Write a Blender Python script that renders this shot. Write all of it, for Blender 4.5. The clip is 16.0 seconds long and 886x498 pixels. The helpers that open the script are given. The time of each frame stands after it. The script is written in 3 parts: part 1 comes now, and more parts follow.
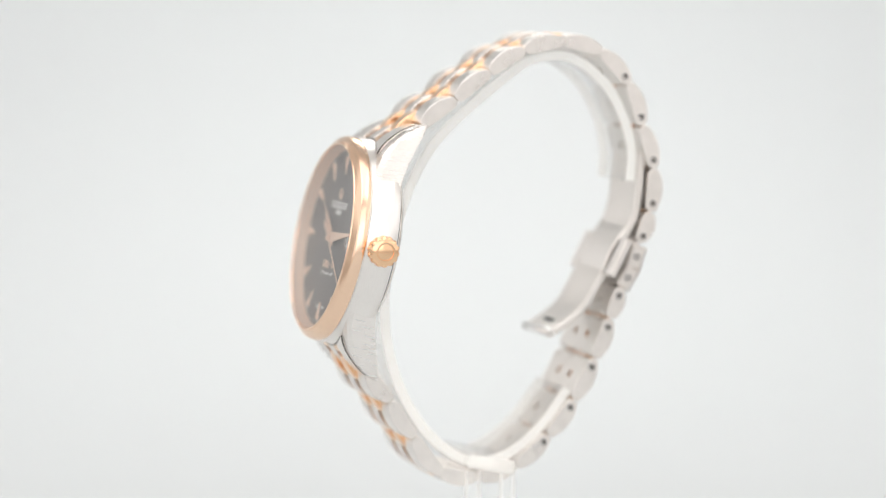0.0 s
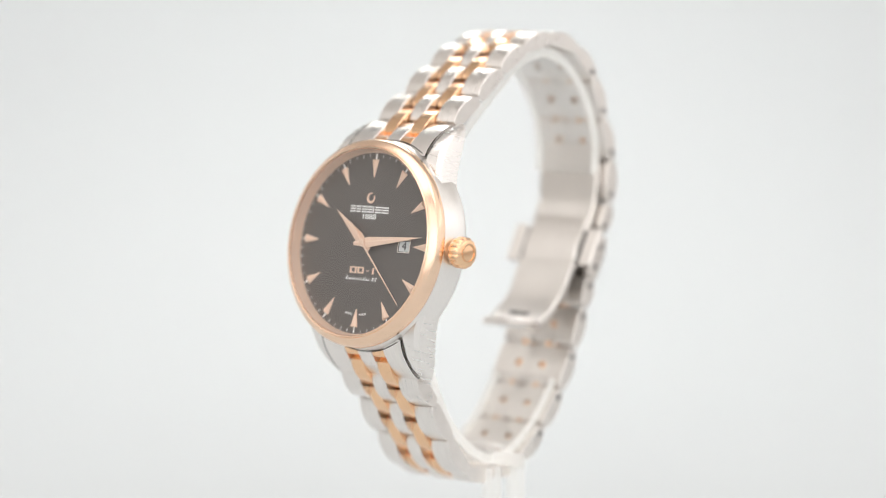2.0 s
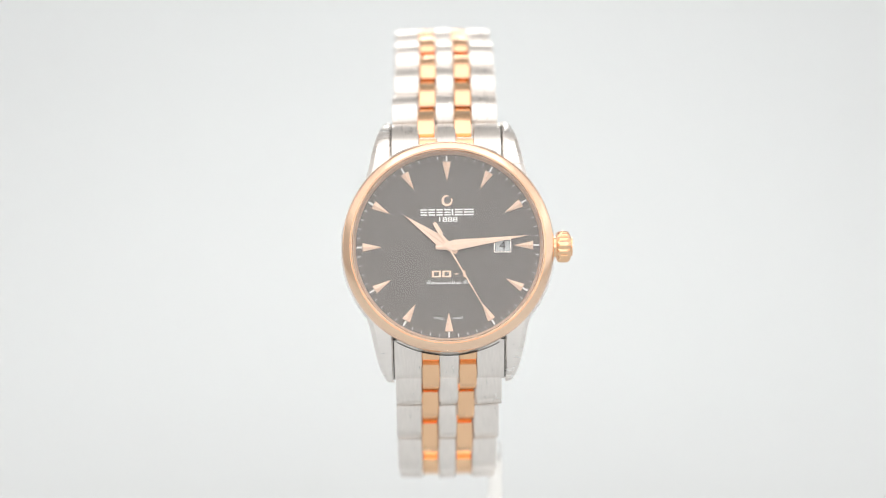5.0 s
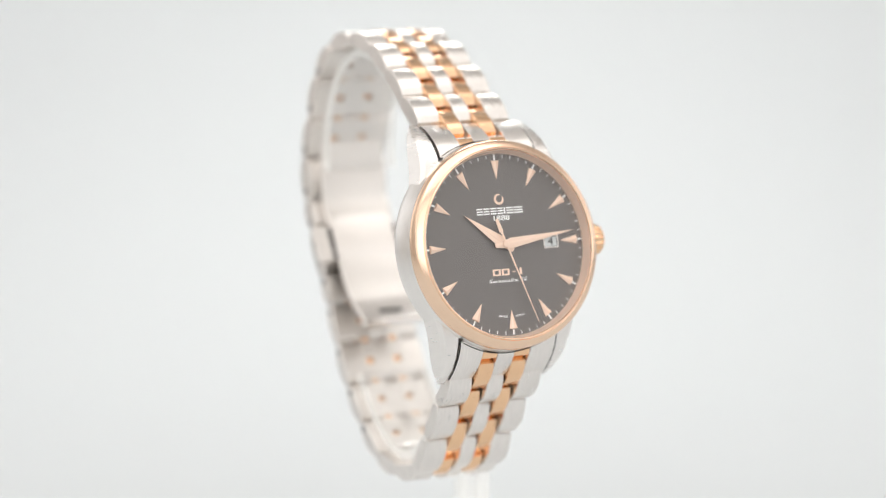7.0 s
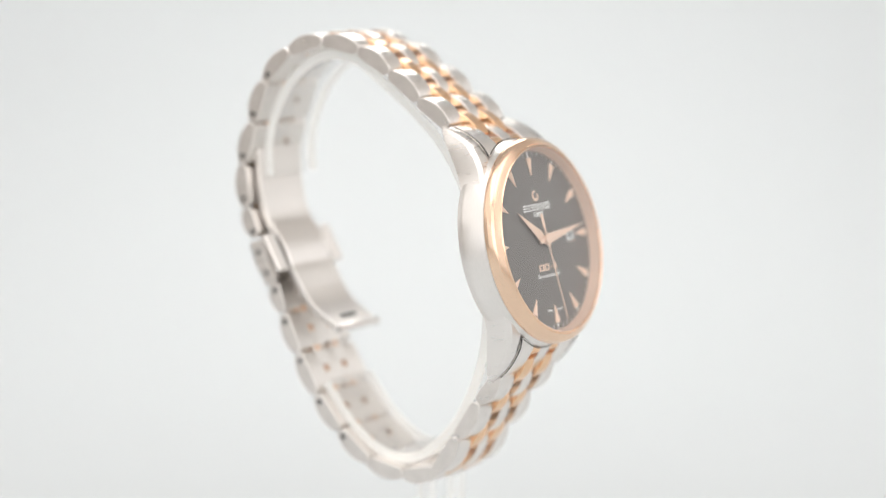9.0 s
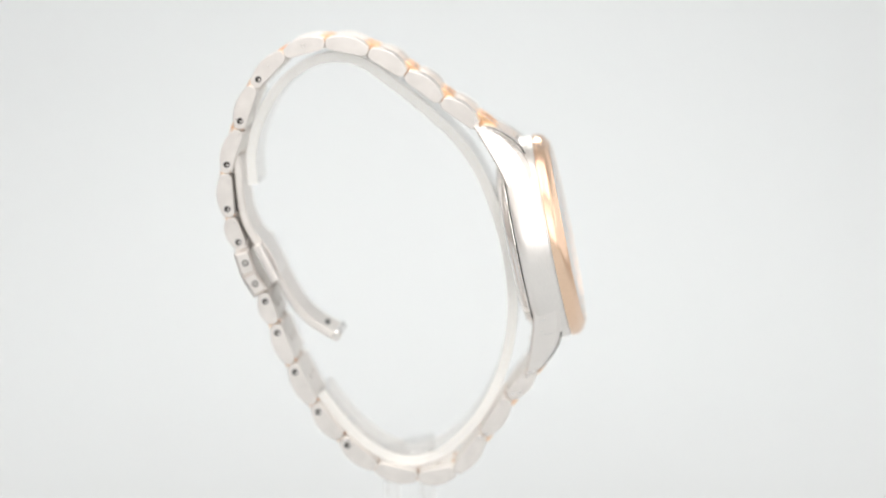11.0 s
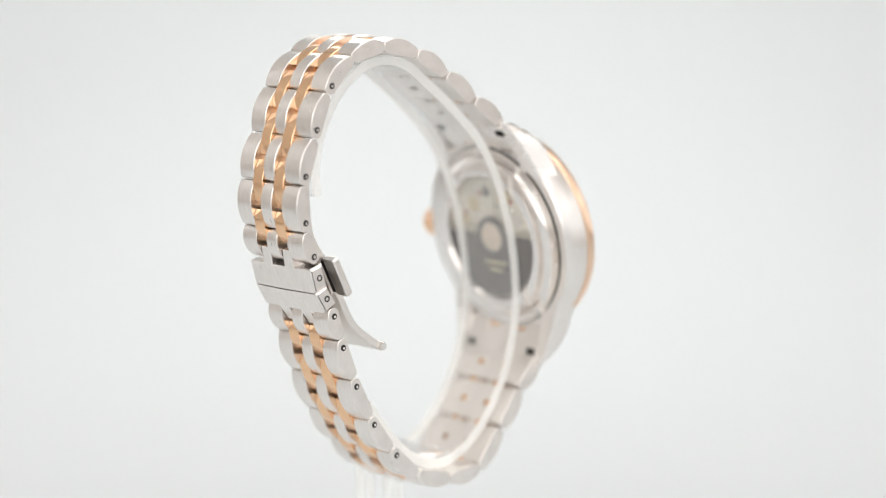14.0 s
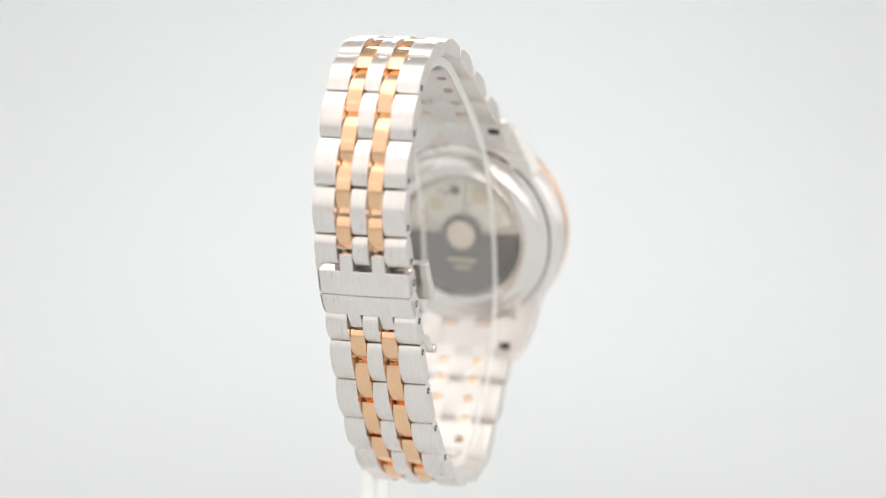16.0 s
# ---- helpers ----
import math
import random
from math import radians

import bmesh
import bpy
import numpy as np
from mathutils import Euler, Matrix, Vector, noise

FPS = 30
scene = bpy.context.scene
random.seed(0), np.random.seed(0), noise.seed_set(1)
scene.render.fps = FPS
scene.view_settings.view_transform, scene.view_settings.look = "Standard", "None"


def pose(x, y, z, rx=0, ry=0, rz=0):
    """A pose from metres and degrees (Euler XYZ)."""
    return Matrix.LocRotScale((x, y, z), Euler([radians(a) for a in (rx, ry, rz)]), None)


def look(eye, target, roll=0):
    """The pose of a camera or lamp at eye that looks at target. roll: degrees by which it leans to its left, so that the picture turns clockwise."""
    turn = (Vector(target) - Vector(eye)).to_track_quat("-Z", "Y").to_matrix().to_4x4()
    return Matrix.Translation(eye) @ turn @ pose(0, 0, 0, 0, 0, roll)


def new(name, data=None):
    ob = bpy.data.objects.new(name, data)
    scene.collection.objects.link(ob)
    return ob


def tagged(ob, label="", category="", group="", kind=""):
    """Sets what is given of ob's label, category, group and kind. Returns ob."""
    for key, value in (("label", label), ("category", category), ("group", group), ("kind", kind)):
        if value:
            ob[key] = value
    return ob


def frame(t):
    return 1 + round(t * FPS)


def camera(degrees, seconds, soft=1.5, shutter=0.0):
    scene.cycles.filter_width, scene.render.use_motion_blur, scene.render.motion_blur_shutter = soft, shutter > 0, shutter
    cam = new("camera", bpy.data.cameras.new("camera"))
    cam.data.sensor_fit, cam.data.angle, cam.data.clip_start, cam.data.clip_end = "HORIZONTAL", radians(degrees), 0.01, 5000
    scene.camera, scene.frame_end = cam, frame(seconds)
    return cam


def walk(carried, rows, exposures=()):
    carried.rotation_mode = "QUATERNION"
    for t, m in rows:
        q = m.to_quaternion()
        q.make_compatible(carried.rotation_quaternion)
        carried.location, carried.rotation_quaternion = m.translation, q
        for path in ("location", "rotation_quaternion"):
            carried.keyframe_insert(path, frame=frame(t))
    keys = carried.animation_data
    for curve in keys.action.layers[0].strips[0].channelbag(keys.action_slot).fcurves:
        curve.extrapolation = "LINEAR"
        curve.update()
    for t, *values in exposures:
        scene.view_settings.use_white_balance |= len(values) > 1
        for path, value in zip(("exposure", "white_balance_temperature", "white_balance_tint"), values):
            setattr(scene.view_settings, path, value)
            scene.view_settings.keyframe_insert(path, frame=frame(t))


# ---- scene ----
# The camera stands still; the watch and its stand turn on a vertical axis through the world's origin.
EYE_HEIGHT = 0.152
cam = camera(17.102, 16.0, soft=1.1)
_p, _y = radians(-6.2838), radians(-0.0387)
_eye = Vector((0, -0.5640, EYE_HEIGHT))
_ahead = Vector((-math.sin(_y) * math.cos(_p), math.cos(_y) * math.cos(_p), math.sin(_p)))
_still = look(_eye, _eye + _ahead, 0.192)
walk(cam, [(0, _still), (16.0, _still)])
cam.data.dof.use_dof = True
cam.data.dof.focus_distance = 0.543
cam.data.dof.aperture_fstop = 6.3

# Turn of the table, in degrees, every half second.
TURN = [-64.67, -57.53, -50.34, -43.13, -35.89, -28.65, -21.4, -14.16, -6.92, 0.28, 7.5, 14.74, 21.97, 29.18, 36.38, 43.59,
        50.81, 58.03, 65.27, 72.51, 79.77, 87.05, 94.33, 101.63, 108.93, 116.24, 123.54, 130.82, 138.07, 145.27, 152.41, 159.47, 166.42]
# The watch at rest on the table: x to 3 o'clock, y to 12 o'clock, z out of the dial.
REST = Matrix(((0.991933, 0.009276, -0.126424, -0.001605),
               (-0.125607, 0.206366, -0.970379, -0.021890),
               (0.017089, 0.978431, 0.205866, EYE_HEIGHT - 0.059192),
               (0, 0, 0, 1)))


def turned(degrees):
    return Matrix.Rotation(radians(degrees), 4, "Z")


# ---- light ----
world = bpy.data.worlds.new("studio")
scene.world = world
world.use_nodes = True
_bg = world.node_tree.nodes["Background"]
_bg.inputs["Color"].default_value = (1.0, 0.985, 0.968, 1)
_bg.inputs["Strength"].default_value = 0.95


def softbox(name, eye, target, size_x, size_y, power, colour):
    lamp = bpy.data.lights.new(name, "AREA")
    lamp.shape, lamp.size, lamp.size_y = "RECTANGLE", size_x, size_y
    lamp.energy, lamp.color = power, colour
    ob = new(name, lamp)
    ob.matrix_world = look(eye, target)
    return ob


softbox("softbox_top", (0, -0.16, 0.75), (0, 0, 0.09), 0.8, 0.6, 1.8, (1.0, 0.99, 0.97))
# Added fill that brightens the dial; no such lamp is in view.
softbox("fill_front", (0, -0.85, 0.47), (0, 0, 0.09), 0.9, 0.72, 1.75, (1.0, 0.985, 0.965))
softbox("softbox_left", (-0.62, -0.25, 0.8), (0, 0, 0.09), 0.95, 0.95, 1.45, (1.0, 0.98, 0.96))
softbox("softbox_right", (0.62, -0.25, 0.8), (0, 0, 0.09), 0.95, 0.95, 1.45, (1.0, 0.98, 0.96))
# Added lamp for the background's bright middle and darker corners.
softbox("fill_backdrop", (0, 0.40, 0.38), (0, 0.44, 0.03), 0.2, 0.12, 0.64, (1.0, 0.985, 0.95))
scene.view_settings.exposure = 0.17


# ---- materials ----
def material(name, colour, rough, metal=0.0, vary=0.06, scale=900.0, stretch=(1, 1, 1), bump=0.0):
    """A principled surface with variation at two scales in colour, gloss and relief."""
    m = bpy.data.materials.new(name)
    m.use_nodes = True
    t = m.node_tree
    n, link = t.nodes, t.links.new
    b = n["Principled BSDF"]
    b.inputs["Metallic"].default_value = metal
    co = n.new("ShaderNodeTexCoord")
    mp = n.new("ShaderNodeMapping")
    mp.inputs["Scale"].default_value = stretch
    link(co.outputs["Object"], mp.inputs["Vector"])
    a, c = n.new("ShaderNodeTexNoise"), n.new("ShaderNodeTexNoise")
    a.inputs["Scale"].default_value, a.inputs["Detail"].default_value = scale, 4
    c.inputs["Scale"].default_value, c.inputs["Detail"].default_value = scale * 0.12, 2
    link(mp.outputs["Vector"], a.inputs["Vector"])
    link(co.outputs["Object"], c.inputs["Vector"])
    mix = n.new("ShaderNodeMath")
    mix.operation = "ADD"
    link(a.outputs["Fac"], mix.inputs[0])
    link(c.outputs["Fac"], mix.inputs[1])
    ramp = n.new("ShaderNodeValToRGB")
    e = ramp.color_ramp.elements
    e[0].position, e[1].position = 0.3, 0.75
    e[0].color = (*[min(1, v * (1 - vary)) for v in colour], 1)
    e[1].color = (*[min(1, v * (1 + vary)) for v in colour], 1)
    half = n.new("ShaderNodeMath")
    half.operation, half.inputs[1].default_value = "MULTIPLY", 0.5
    link(mix.outputs[0], half.inputs[0])
    link(half.outputs[0], ramp.inputs["Fac"])
    link(ramp.outputs["Color"], b.inputs["Base Color"])
    rg = n.new("ShaderNodeMapRange")
    rg.inputs["To Min"].default_value, rg.inputs["To Max"].default_value = rough * 0.8, rough * 1.2
    link(half.outputs[0], rg.inputs["Value"])
    link(rg.outputs["Result"], b.inputs["Roughness"])
    if bump:
        bp = n.new("ShaderNodeBump")
        bp.inputs["Strength"].default_value, bp.inputs["Distance"].default_value = bump, 0.0001
        link(a.outputs["Fac"], bp.inputs["Height"])
        link(bp.outputs["Normal"], b.inputs["Normal"])
    return m


STEEL = material("brushed_steel", (0.885, 0.84, 0.805), 0.29, 1.0, 0.09, 420, (9, 1, 1), 0.12)
POLISH = material("polished_steel", (0.89, 0.85, 0.82), 0.13, 1.0, 0.03, 500, (1, 1, 1), 0.02)
SATIN = material("satin_steel", (0.86, 0.82, 0.785), 0.38, 1.0, 0.06, 700, (1, 8, 8), 0.05)
GOLD = material("rose_gold", (0.97, 0.63, 0.395), 0.18, 1.0, 0.04, 700, (10, 1, 1), 0.03)
BEZEL_GOLD = material("rose_gold_bezel", (0.96, 0.695, 0.515), 0.22, 1.0, 0.04, 700, (1, 1, 1), 0.03)
CASE_STEEL = material("satin_polished_case_steel", (0.91, 0.875, 0.845), 0.32, 1.0, 0.04, 900, (1, 1, 6), 0.012)
LUG_STEEL = material("brushed_lug_steel", (0.91, 0.87, 0.84), 0.28, 1.0, 0.02, 260, (1, 8, 1), 0.0)
GOLD_DIAL = material("rose_gold_facet", (0.93, 0.70, 0.56), 0.42, 0.3, 0.03, 900, (1, 1, 1), 0.02)
WHITE_PRINT = material("white_print", (0.95, 0.95, 0.94), 0.5, 0.0, 0.03, 2000)
# Dark colour for joints, and for shade painted into holes and gaps.
DARK = material("dark_joint_and_shade", (0.05, 0.045, 0.04), 0.5, 0.6, 0.1, 900)
BLACK_PRINT = material("black_print", (0.02, 0.02, 0.022), 0.5, 0.0, 0.05, 2000)
DATE_DISC = material("date_disc", (0.62, 0.64, 0.64), 0.5, 0.0, 0.04, 2000)
ROTOR = material("grey_rotor", (0.235, 0.212, 0.206), 0.45, 0.6, 0.08, 700, (1, 20, 1), 0.05)
PLATE = material("nickel_plate", (0.92, 0.86, 0.765), 0.42, 0.1, 0.10, 500, (1, 1, 1), 0.05)
HUB = material("pale_copper_bearing", (0.88, 0.76, 0.64), 0.45, 0.1, 0.05, 700)
BRASS = material("brass_wheel", (0.82, 0.70, 0.50), 0.3, 1.0, 0.08, 600)
JEWEL = material("red_jewel", (0.55, 0.20, 0.16), 0.1, 0.0, 0.05, 600)
UNSEEN_FLOOR = material("grey_unseen_floor", (0.52, 0.49, 0.47), 0.7, 0.0, 0.08, 6)
UNSEEN_WHITE = material("off_white_unseen_walls", (0.84, 0.82, 0.79), 0.8, 0.0, 0.04, 4)
PAPER = material("white_backdrop", (0.60, 0.626, 0.641), 0.85, 0.0, 0.012, 60, (1, 1, 1), 0.03)


def dial_material():
    """Anthracite metal with a sunray brush round the centre."""
    m = material("anthracite_dial", (0.172, 0.158, 0.151), 0.42, 0.45, 0.03, 120)
    t = m.node_tree
    n, link = t.nodes, t.links.new
    b = n["Principled BSDF"]
    co, sep, at = n.new("ShaderNodeTexCoord"), n.new("ShaderNodeSeparateXYZ"), n.new("ShaderNodeMath")
    at.operation = "ARCTAN2"
    link(co.outputs["Object"], sep.inputs[0])
    link(sep.outputs["X"], at.inputs[0])
    link(sep.outputs["Y"], at.inputs[1])
    ray = n.new("ShaderNodeTexNoise")
    ray.noise_dimensions = "1D"
    ray.inputs["Scale"].default_value, ray.inputs["Detail"].default_value = 30, 3
    link(at.outputs[0], ray.inputs["W"])
    bp = n.new("ShaderNodeBump")
    bp.inputs["Strength"].default_value, bp.inputs["Distance"].default_value = 0.05, 0.00002
    link(ray.outputs["Fac"], bp.inputs["Height"])
    link(bp.outputs["Normal"], b.inputs["Normal"])
    return m


DIAL = dial_material()


def gloss_share(n, link, base, sheets):
    """Share of light that a clear sheet mirrors: it grows towards grazing sight; sheets: 1 for one face, 2 for both faces of a pane."""
    lw, pw, ml, ad = n.new("ShaderNodeLayerWeight"), n.new("ShaderNodeMath"), n.new("ShaderNodeMath"), n.new("ShaderNodeMath")
    lw.inputs["Blend"].default_value = 0.5
    pw.operation, pw.inputs[1].default_value = "POWER", 5.0 if sheets == 1 else 3.4
    ml.operation, ml.inputs[1].default_value = "MULTIPLY", 1 - base * sheets
    ad.operation, ad.inputs[1].default_value = "ADD", base * sheets
    link(lw.outputs["Facing"], pw.inputs[0])
    link(pw.outputs[0], ml.inputs[0])
    link(ml.outputs[0], ad.inputs[0])
    return ad.outputs[0]


def clear(name, tint, base, gloss):
    """Thin clear pane: it lets light through straight and mirrors from both faces."""
    m = bpy.data.materials.new(name)
    m.use_nodes = True
    n, link = m.node_tree.nodes, m.node_tree.links.new
    n.remove(n["Principled BSDF"])
    tr, gl, mx = n.new("ShaderNodeBsdfTransparent"), n.new("ShaderNodeBsdfGlossy"), n.new("ShaderNodeMixShader")
    tr.inputs["Color"].default_value = (*tint, 1)
    gl.inputs["Roughness"].default_value = gloss
    link(gloss_share(n, link, base, 2), mx.inputs[0])
    link(tr.outputs[0], mx.inputs[1])
    link(gl.outputs[0], mx.inputs[2])
    link(mx.outputs[0], n["Material Output"].inputs["Surface"])
    return m


CRYSTAL = clear("sapphire_crystal", (0.985, 0.985, 0.985), 0.024, 0.03)
BACK_CRYSTAL = clear("mineral_crystal", (0.97, 0.97, 0.965), 0.03, 0.06)


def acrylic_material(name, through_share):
    """Clear plastic: light goes straight through, gloss grows towards grazing sight, sawn edges scatter, brightened to
    paint piped light.
    """
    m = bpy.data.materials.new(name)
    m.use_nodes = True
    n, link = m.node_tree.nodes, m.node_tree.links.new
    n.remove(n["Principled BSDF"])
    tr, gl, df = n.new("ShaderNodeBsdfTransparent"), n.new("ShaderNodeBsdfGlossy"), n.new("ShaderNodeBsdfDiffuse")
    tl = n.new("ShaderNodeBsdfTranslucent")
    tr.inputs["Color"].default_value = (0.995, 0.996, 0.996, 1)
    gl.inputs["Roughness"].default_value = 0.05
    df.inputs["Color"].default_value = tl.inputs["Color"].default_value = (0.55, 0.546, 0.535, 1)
    # The summed scatter paints piped light and whitish haze into the plastic.
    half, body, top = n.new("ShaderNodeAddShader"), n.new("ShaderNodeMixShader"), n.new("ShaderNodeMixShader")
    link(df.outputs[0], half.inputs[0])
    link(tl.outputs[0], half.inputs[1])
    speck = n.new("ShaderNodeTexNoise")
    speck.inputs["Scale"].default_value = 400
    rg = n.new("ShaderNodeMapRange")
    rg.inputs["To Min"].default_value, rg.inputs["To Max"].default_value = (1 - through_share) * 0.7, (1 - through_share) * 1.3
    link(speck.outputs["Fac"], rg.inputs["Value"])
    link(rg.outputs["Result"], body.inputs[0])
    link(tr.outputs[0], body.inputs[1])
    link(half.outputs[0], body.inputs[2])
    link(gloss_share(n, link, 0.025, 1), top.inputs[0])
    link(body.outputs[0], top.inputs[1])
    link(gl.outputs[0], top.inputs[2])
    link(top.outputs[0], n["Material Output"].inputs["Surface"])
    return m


ACRYLIC = acrylic_material("clear_acrylic", 0.91)
ACRYLIC_HAZE = acrylic_material("polished_acrylic_end", 0.45)
# Almost all scatter: the sawn edge's extra brightness is painted in.
ACRYLIC_EDGE = acrylic_material("brightened_sawn_edge", 0.06)

# ---- mesh helpers: millimetres in, metres out ----
MM = 0.001


def part(name, bm, mat, parent, label="", smooth=True, space=None):
    me = bpy.data.meshes.new(name)
    bmesh.ops.recalc_face_normals(bm, faces=bm.faces)
    bm.transform(Matrix.Scale(MM, 4))
    if space is not None:
        bm.transform(space)
    bm.to_mesh(me)
    bm.free()
    me.materials.append(mat)
    if smooth:
        me.shade_smooth()
        me.set_sharp_from_angle(angle=radians(32))
    ob = new(name, me)
    ob.parent = parent
    if label:
        tagged(ob, label)
    return ob


def again(ob, name, parent, m=None):
    """Another object on the same mesh."""
    o = new(name, ob.data)
    o.parent = parent
    if m is not None:
        o.matrix_basis = m
    return o


def lathe(profile, steps=96, bm=None, wave=None):
    """Turns a profile of (r, z) round the z axis. Closed if its first point comes again."""
    bm = bm or bmesh.new()
    rings = []
    for r, z in profile:
        if r < 1e-6:
            rings.append([bm.verts.new((0, 0, z))])
            continue
        ring = []
        for i in range(steps):
            a = 2 * math.pi * i / steps
            k = r * (1 + (wave(a, r, z) if wave else 0))
            ring.append(bm.verts.new((k * math.cos(a), k * math.sin(a), z)))
        rings.append(ring)
    for p, q in zip(rings, rings[1:]):
        for i in range(steps):
            j = (i + 1) % steps
            if len(p) == 1 and len(q) == 1:
                continue
            if len(p) == 1:
                bm.faces.new((p[0], q[i], q[j]))
            elif len(q) == 1:
                bm.faces.new((p[i], p[j], q[0]))
            else:
                bm.faces.new((p[i], p[j], q[j], q[i]))
    return bm


def shrink(points, d):
    """The polygon moved inwards by d."""
    out, n = [], len(points)
    area = sum(points[i][0] * points[(i + 1) % n][1] - points[(i + 1) % n][0] * points[i][1] for i in range(n))
    s = 1 if area > 0 else -1
    for i in range(n):
        a, b, c = (Vector(points[k % n]) for k in (i - 1, i, i + 1))
        u, v = (b - a).normalized(), (c - b).normalized()
        nu, nv = Vector((-u.y, u.x)) * s, Vector((-v.y, v.x)) * s
        k = nu + nv
        k = k / max(0.5, k.length_squared / 2)
        out.append(b + k * d)
    return [(p.x, p.y) for p in out]


def slab(points, x0, x1, edge=0.15, bm=None):
    """A polygon of (y, z) drawn out from x0 to x1, its end edges chamfered."""
    bm = bm or bmesh.new()
    small = shrink(points, edge)
    rings = [[bm.verts.new((x, y, z)) for y, z in pts] for x, pts in ((x0, small), (x0 + edge, points), (x1 - edge, points), (x1, small))]
    n = len(points)
    for p, q in zip(rings, rings[1:]):
        for i in range(n):
            bm.faces.new((p[i], p[(i + 1) % n], q[(i + 1) % n], q[i]))
    bm.faces.new(rings[0])
    bm.faces.new(rings[-1])
    return bm


def plate(points, z0, z1, edge=0.05, bm=None):
    """A polygon of (x, y) drawn up from z0 to z1, its upper edge chamfered."""
    bm = bm or bmesh.new()
    rings = [[bm.verts.new((x, y, z)) for x, y in pts] for z, pts in ((z0, points), (z1 - edge, points), (z1, shrink(points, edge)))]
    n = len(points)
    for p, q in zip(rings, rings[1:]):
        for i in range(n):
            bm.faces.new((p[i], p[(i + 1) % n], q[(i + 1) % n], q[i]))
    bm.faces.new(rings[0])
    bm.faces.new(rings[-1])
    return bm


def box(x0, x1, y0, y1, z0, z1, edge=0.2, bm=None):
    bm = bm or bmesh.new()
    made = bmesh.ops.create_cube(bm, size=1)["verts"]
    for v in made:
        v.co = ((x0 + x1) / 2 + v.co.x * (x1 - x0), (y0 + y1) / 2 + v.co.y * (y1 - y0), (z0 + z1) / 2 + v.co.z * (z1 - z0))
    if edge:
        edges = {e for v in made for e in v.link_edges}
        bmesh.ops.bevel(bm, geom=list(edges), offset=edge, segments=2, affect="EDGES", profile=0.5)
    return bm


def smooth_path(points, steps):
    """Catmull-Rom through the points."""
    out = []
    p = [Vector(q) for q in points]
    p = [p[0] * 2 - p[1]] + p + [p[-1] * 2 - p[-2]]
    for i in range(1, len(p) - 2):
        for k in range(steps):
            t = k / steps
            a, b, c, d = p[i - 1:i + 3]
            out.append(0.5 * (2 * b + (c - a) * t + (2 * a - 5 * b + 4 * c - d) * t * t + (3 * b - a - 3 * c + d) * t ** 3))
    out.append(p[-2])
    return out


def ribbon(path, thick, x_of, edge=0.2, bm=None):
    """A band that follows a path of (y, z): thick across it, from -x_of(s) to x_of(s) wide."""
    bm = bm or bmesh.new()
    rings, n = [], len(path)
    for i, p in enumerate(path):
        d = (path[min(i + 1, n - 1)] - path[max(i - 1, 0)]).normalized()
        nrm = Vector((-d.y, d.x))
        w, h = x_of(i / (n - 1)), thick / 2
        ring = []
        for x, k in ((-w + edge, -h), (w - edge, -h), (w, -h + edge), (w, h - edge), (w - edge, h), (-w + edge, h), (-w, h - edge), (-w, -h + edge)):
            q = p + nrm * k
            ring.append(bm.verts.new((x, q.x, q.y)))
        rings.append(ring)
    for a, b in zip(rings, rings[1:]):
        for i in range(8):
            bm.faces.new((a[i], a[(i + 1) % 8], b[(i + 1) % 8], b[i]))
    bm.faces.new(rings[0])
    bm.faces.new(rings[-1])
    return bm


def writing(name, text, x, y, z, height, mat, parent, label="", turn=0.0, stretch=1.0, bold=0.0):
    """Letters of the built-in font as a thin mesh, centred at (x, y)."""
    cu = bpy.data.curves.new(name, "FONT")
    cu.body, cu.align_x, cu.align_y, cu.size, cu.extrude = text, "CENTER", "CENTER", height * 1.4, 0.02
    cu.offset = bold
    tmp = bpy.data.objects.new(name, cu)
    me = bpy.data.meshes.new_from_object(tmp)
    bpy.data.objects.remove(tmp)
    bpy.data.curves.remove(cu)
    me.transform(Matrix.Scale(MM, 4) @ pose(x, y, z, 0, 0, turn) @ Matrix.Diagonal((stretch, 1, 1, 1)))
    me.materials.clear()
    me.materials.append(mat)
    ob = new(name, me)
    ob.parent = parent
    if label:
        tagged(ob, label)
    return ob


# ---- setting: white seamless sweep ----
def build_sweep():
    prof = [(-1.1, 0.0), (0.3, 0.0)]
    prof += [(0.3 + 0.6 * math.sin(a), 0.6 - 0.6 * math.cos(a)) for a in (radians(5 * k) for k in range(1, 19))]
    prof += [(0.9, 1.6)]
    bm = bmesh.new()
    cols = [[bm.verts.new((x, y, z)) for y, z in prof] for x in (-0.55, -0.28, 0, 0.28, 0.55)]
    back = [[bm.verts.new((x, y + (0.01 if y > 0.5 else 0), z - 0.01)) for y, z in prof] for x in (-0.55, 0.55)]
    for p, q in zip(cols, cols[1:]):
        for i in range(len(prof) - 1):
            bm.faces.new((p[i], q[i], q[i + 1], p[i + 1]))
    for i in range(len(prof) - 1):
        bm.faces.new((back[0][i], back[0][i + 1], back[1][i + 1], back[1][i]))
    me = bpy.data.meshes.new("backdrop")
    bm.to_mesh(me)
    bm.free()
    me.materials.append(PAPER)
    me.shade_smooth()
    return tagged(new("backdrop", me), "seamless white paper sweep behind and under the watch", "backdrop", kind="structure")


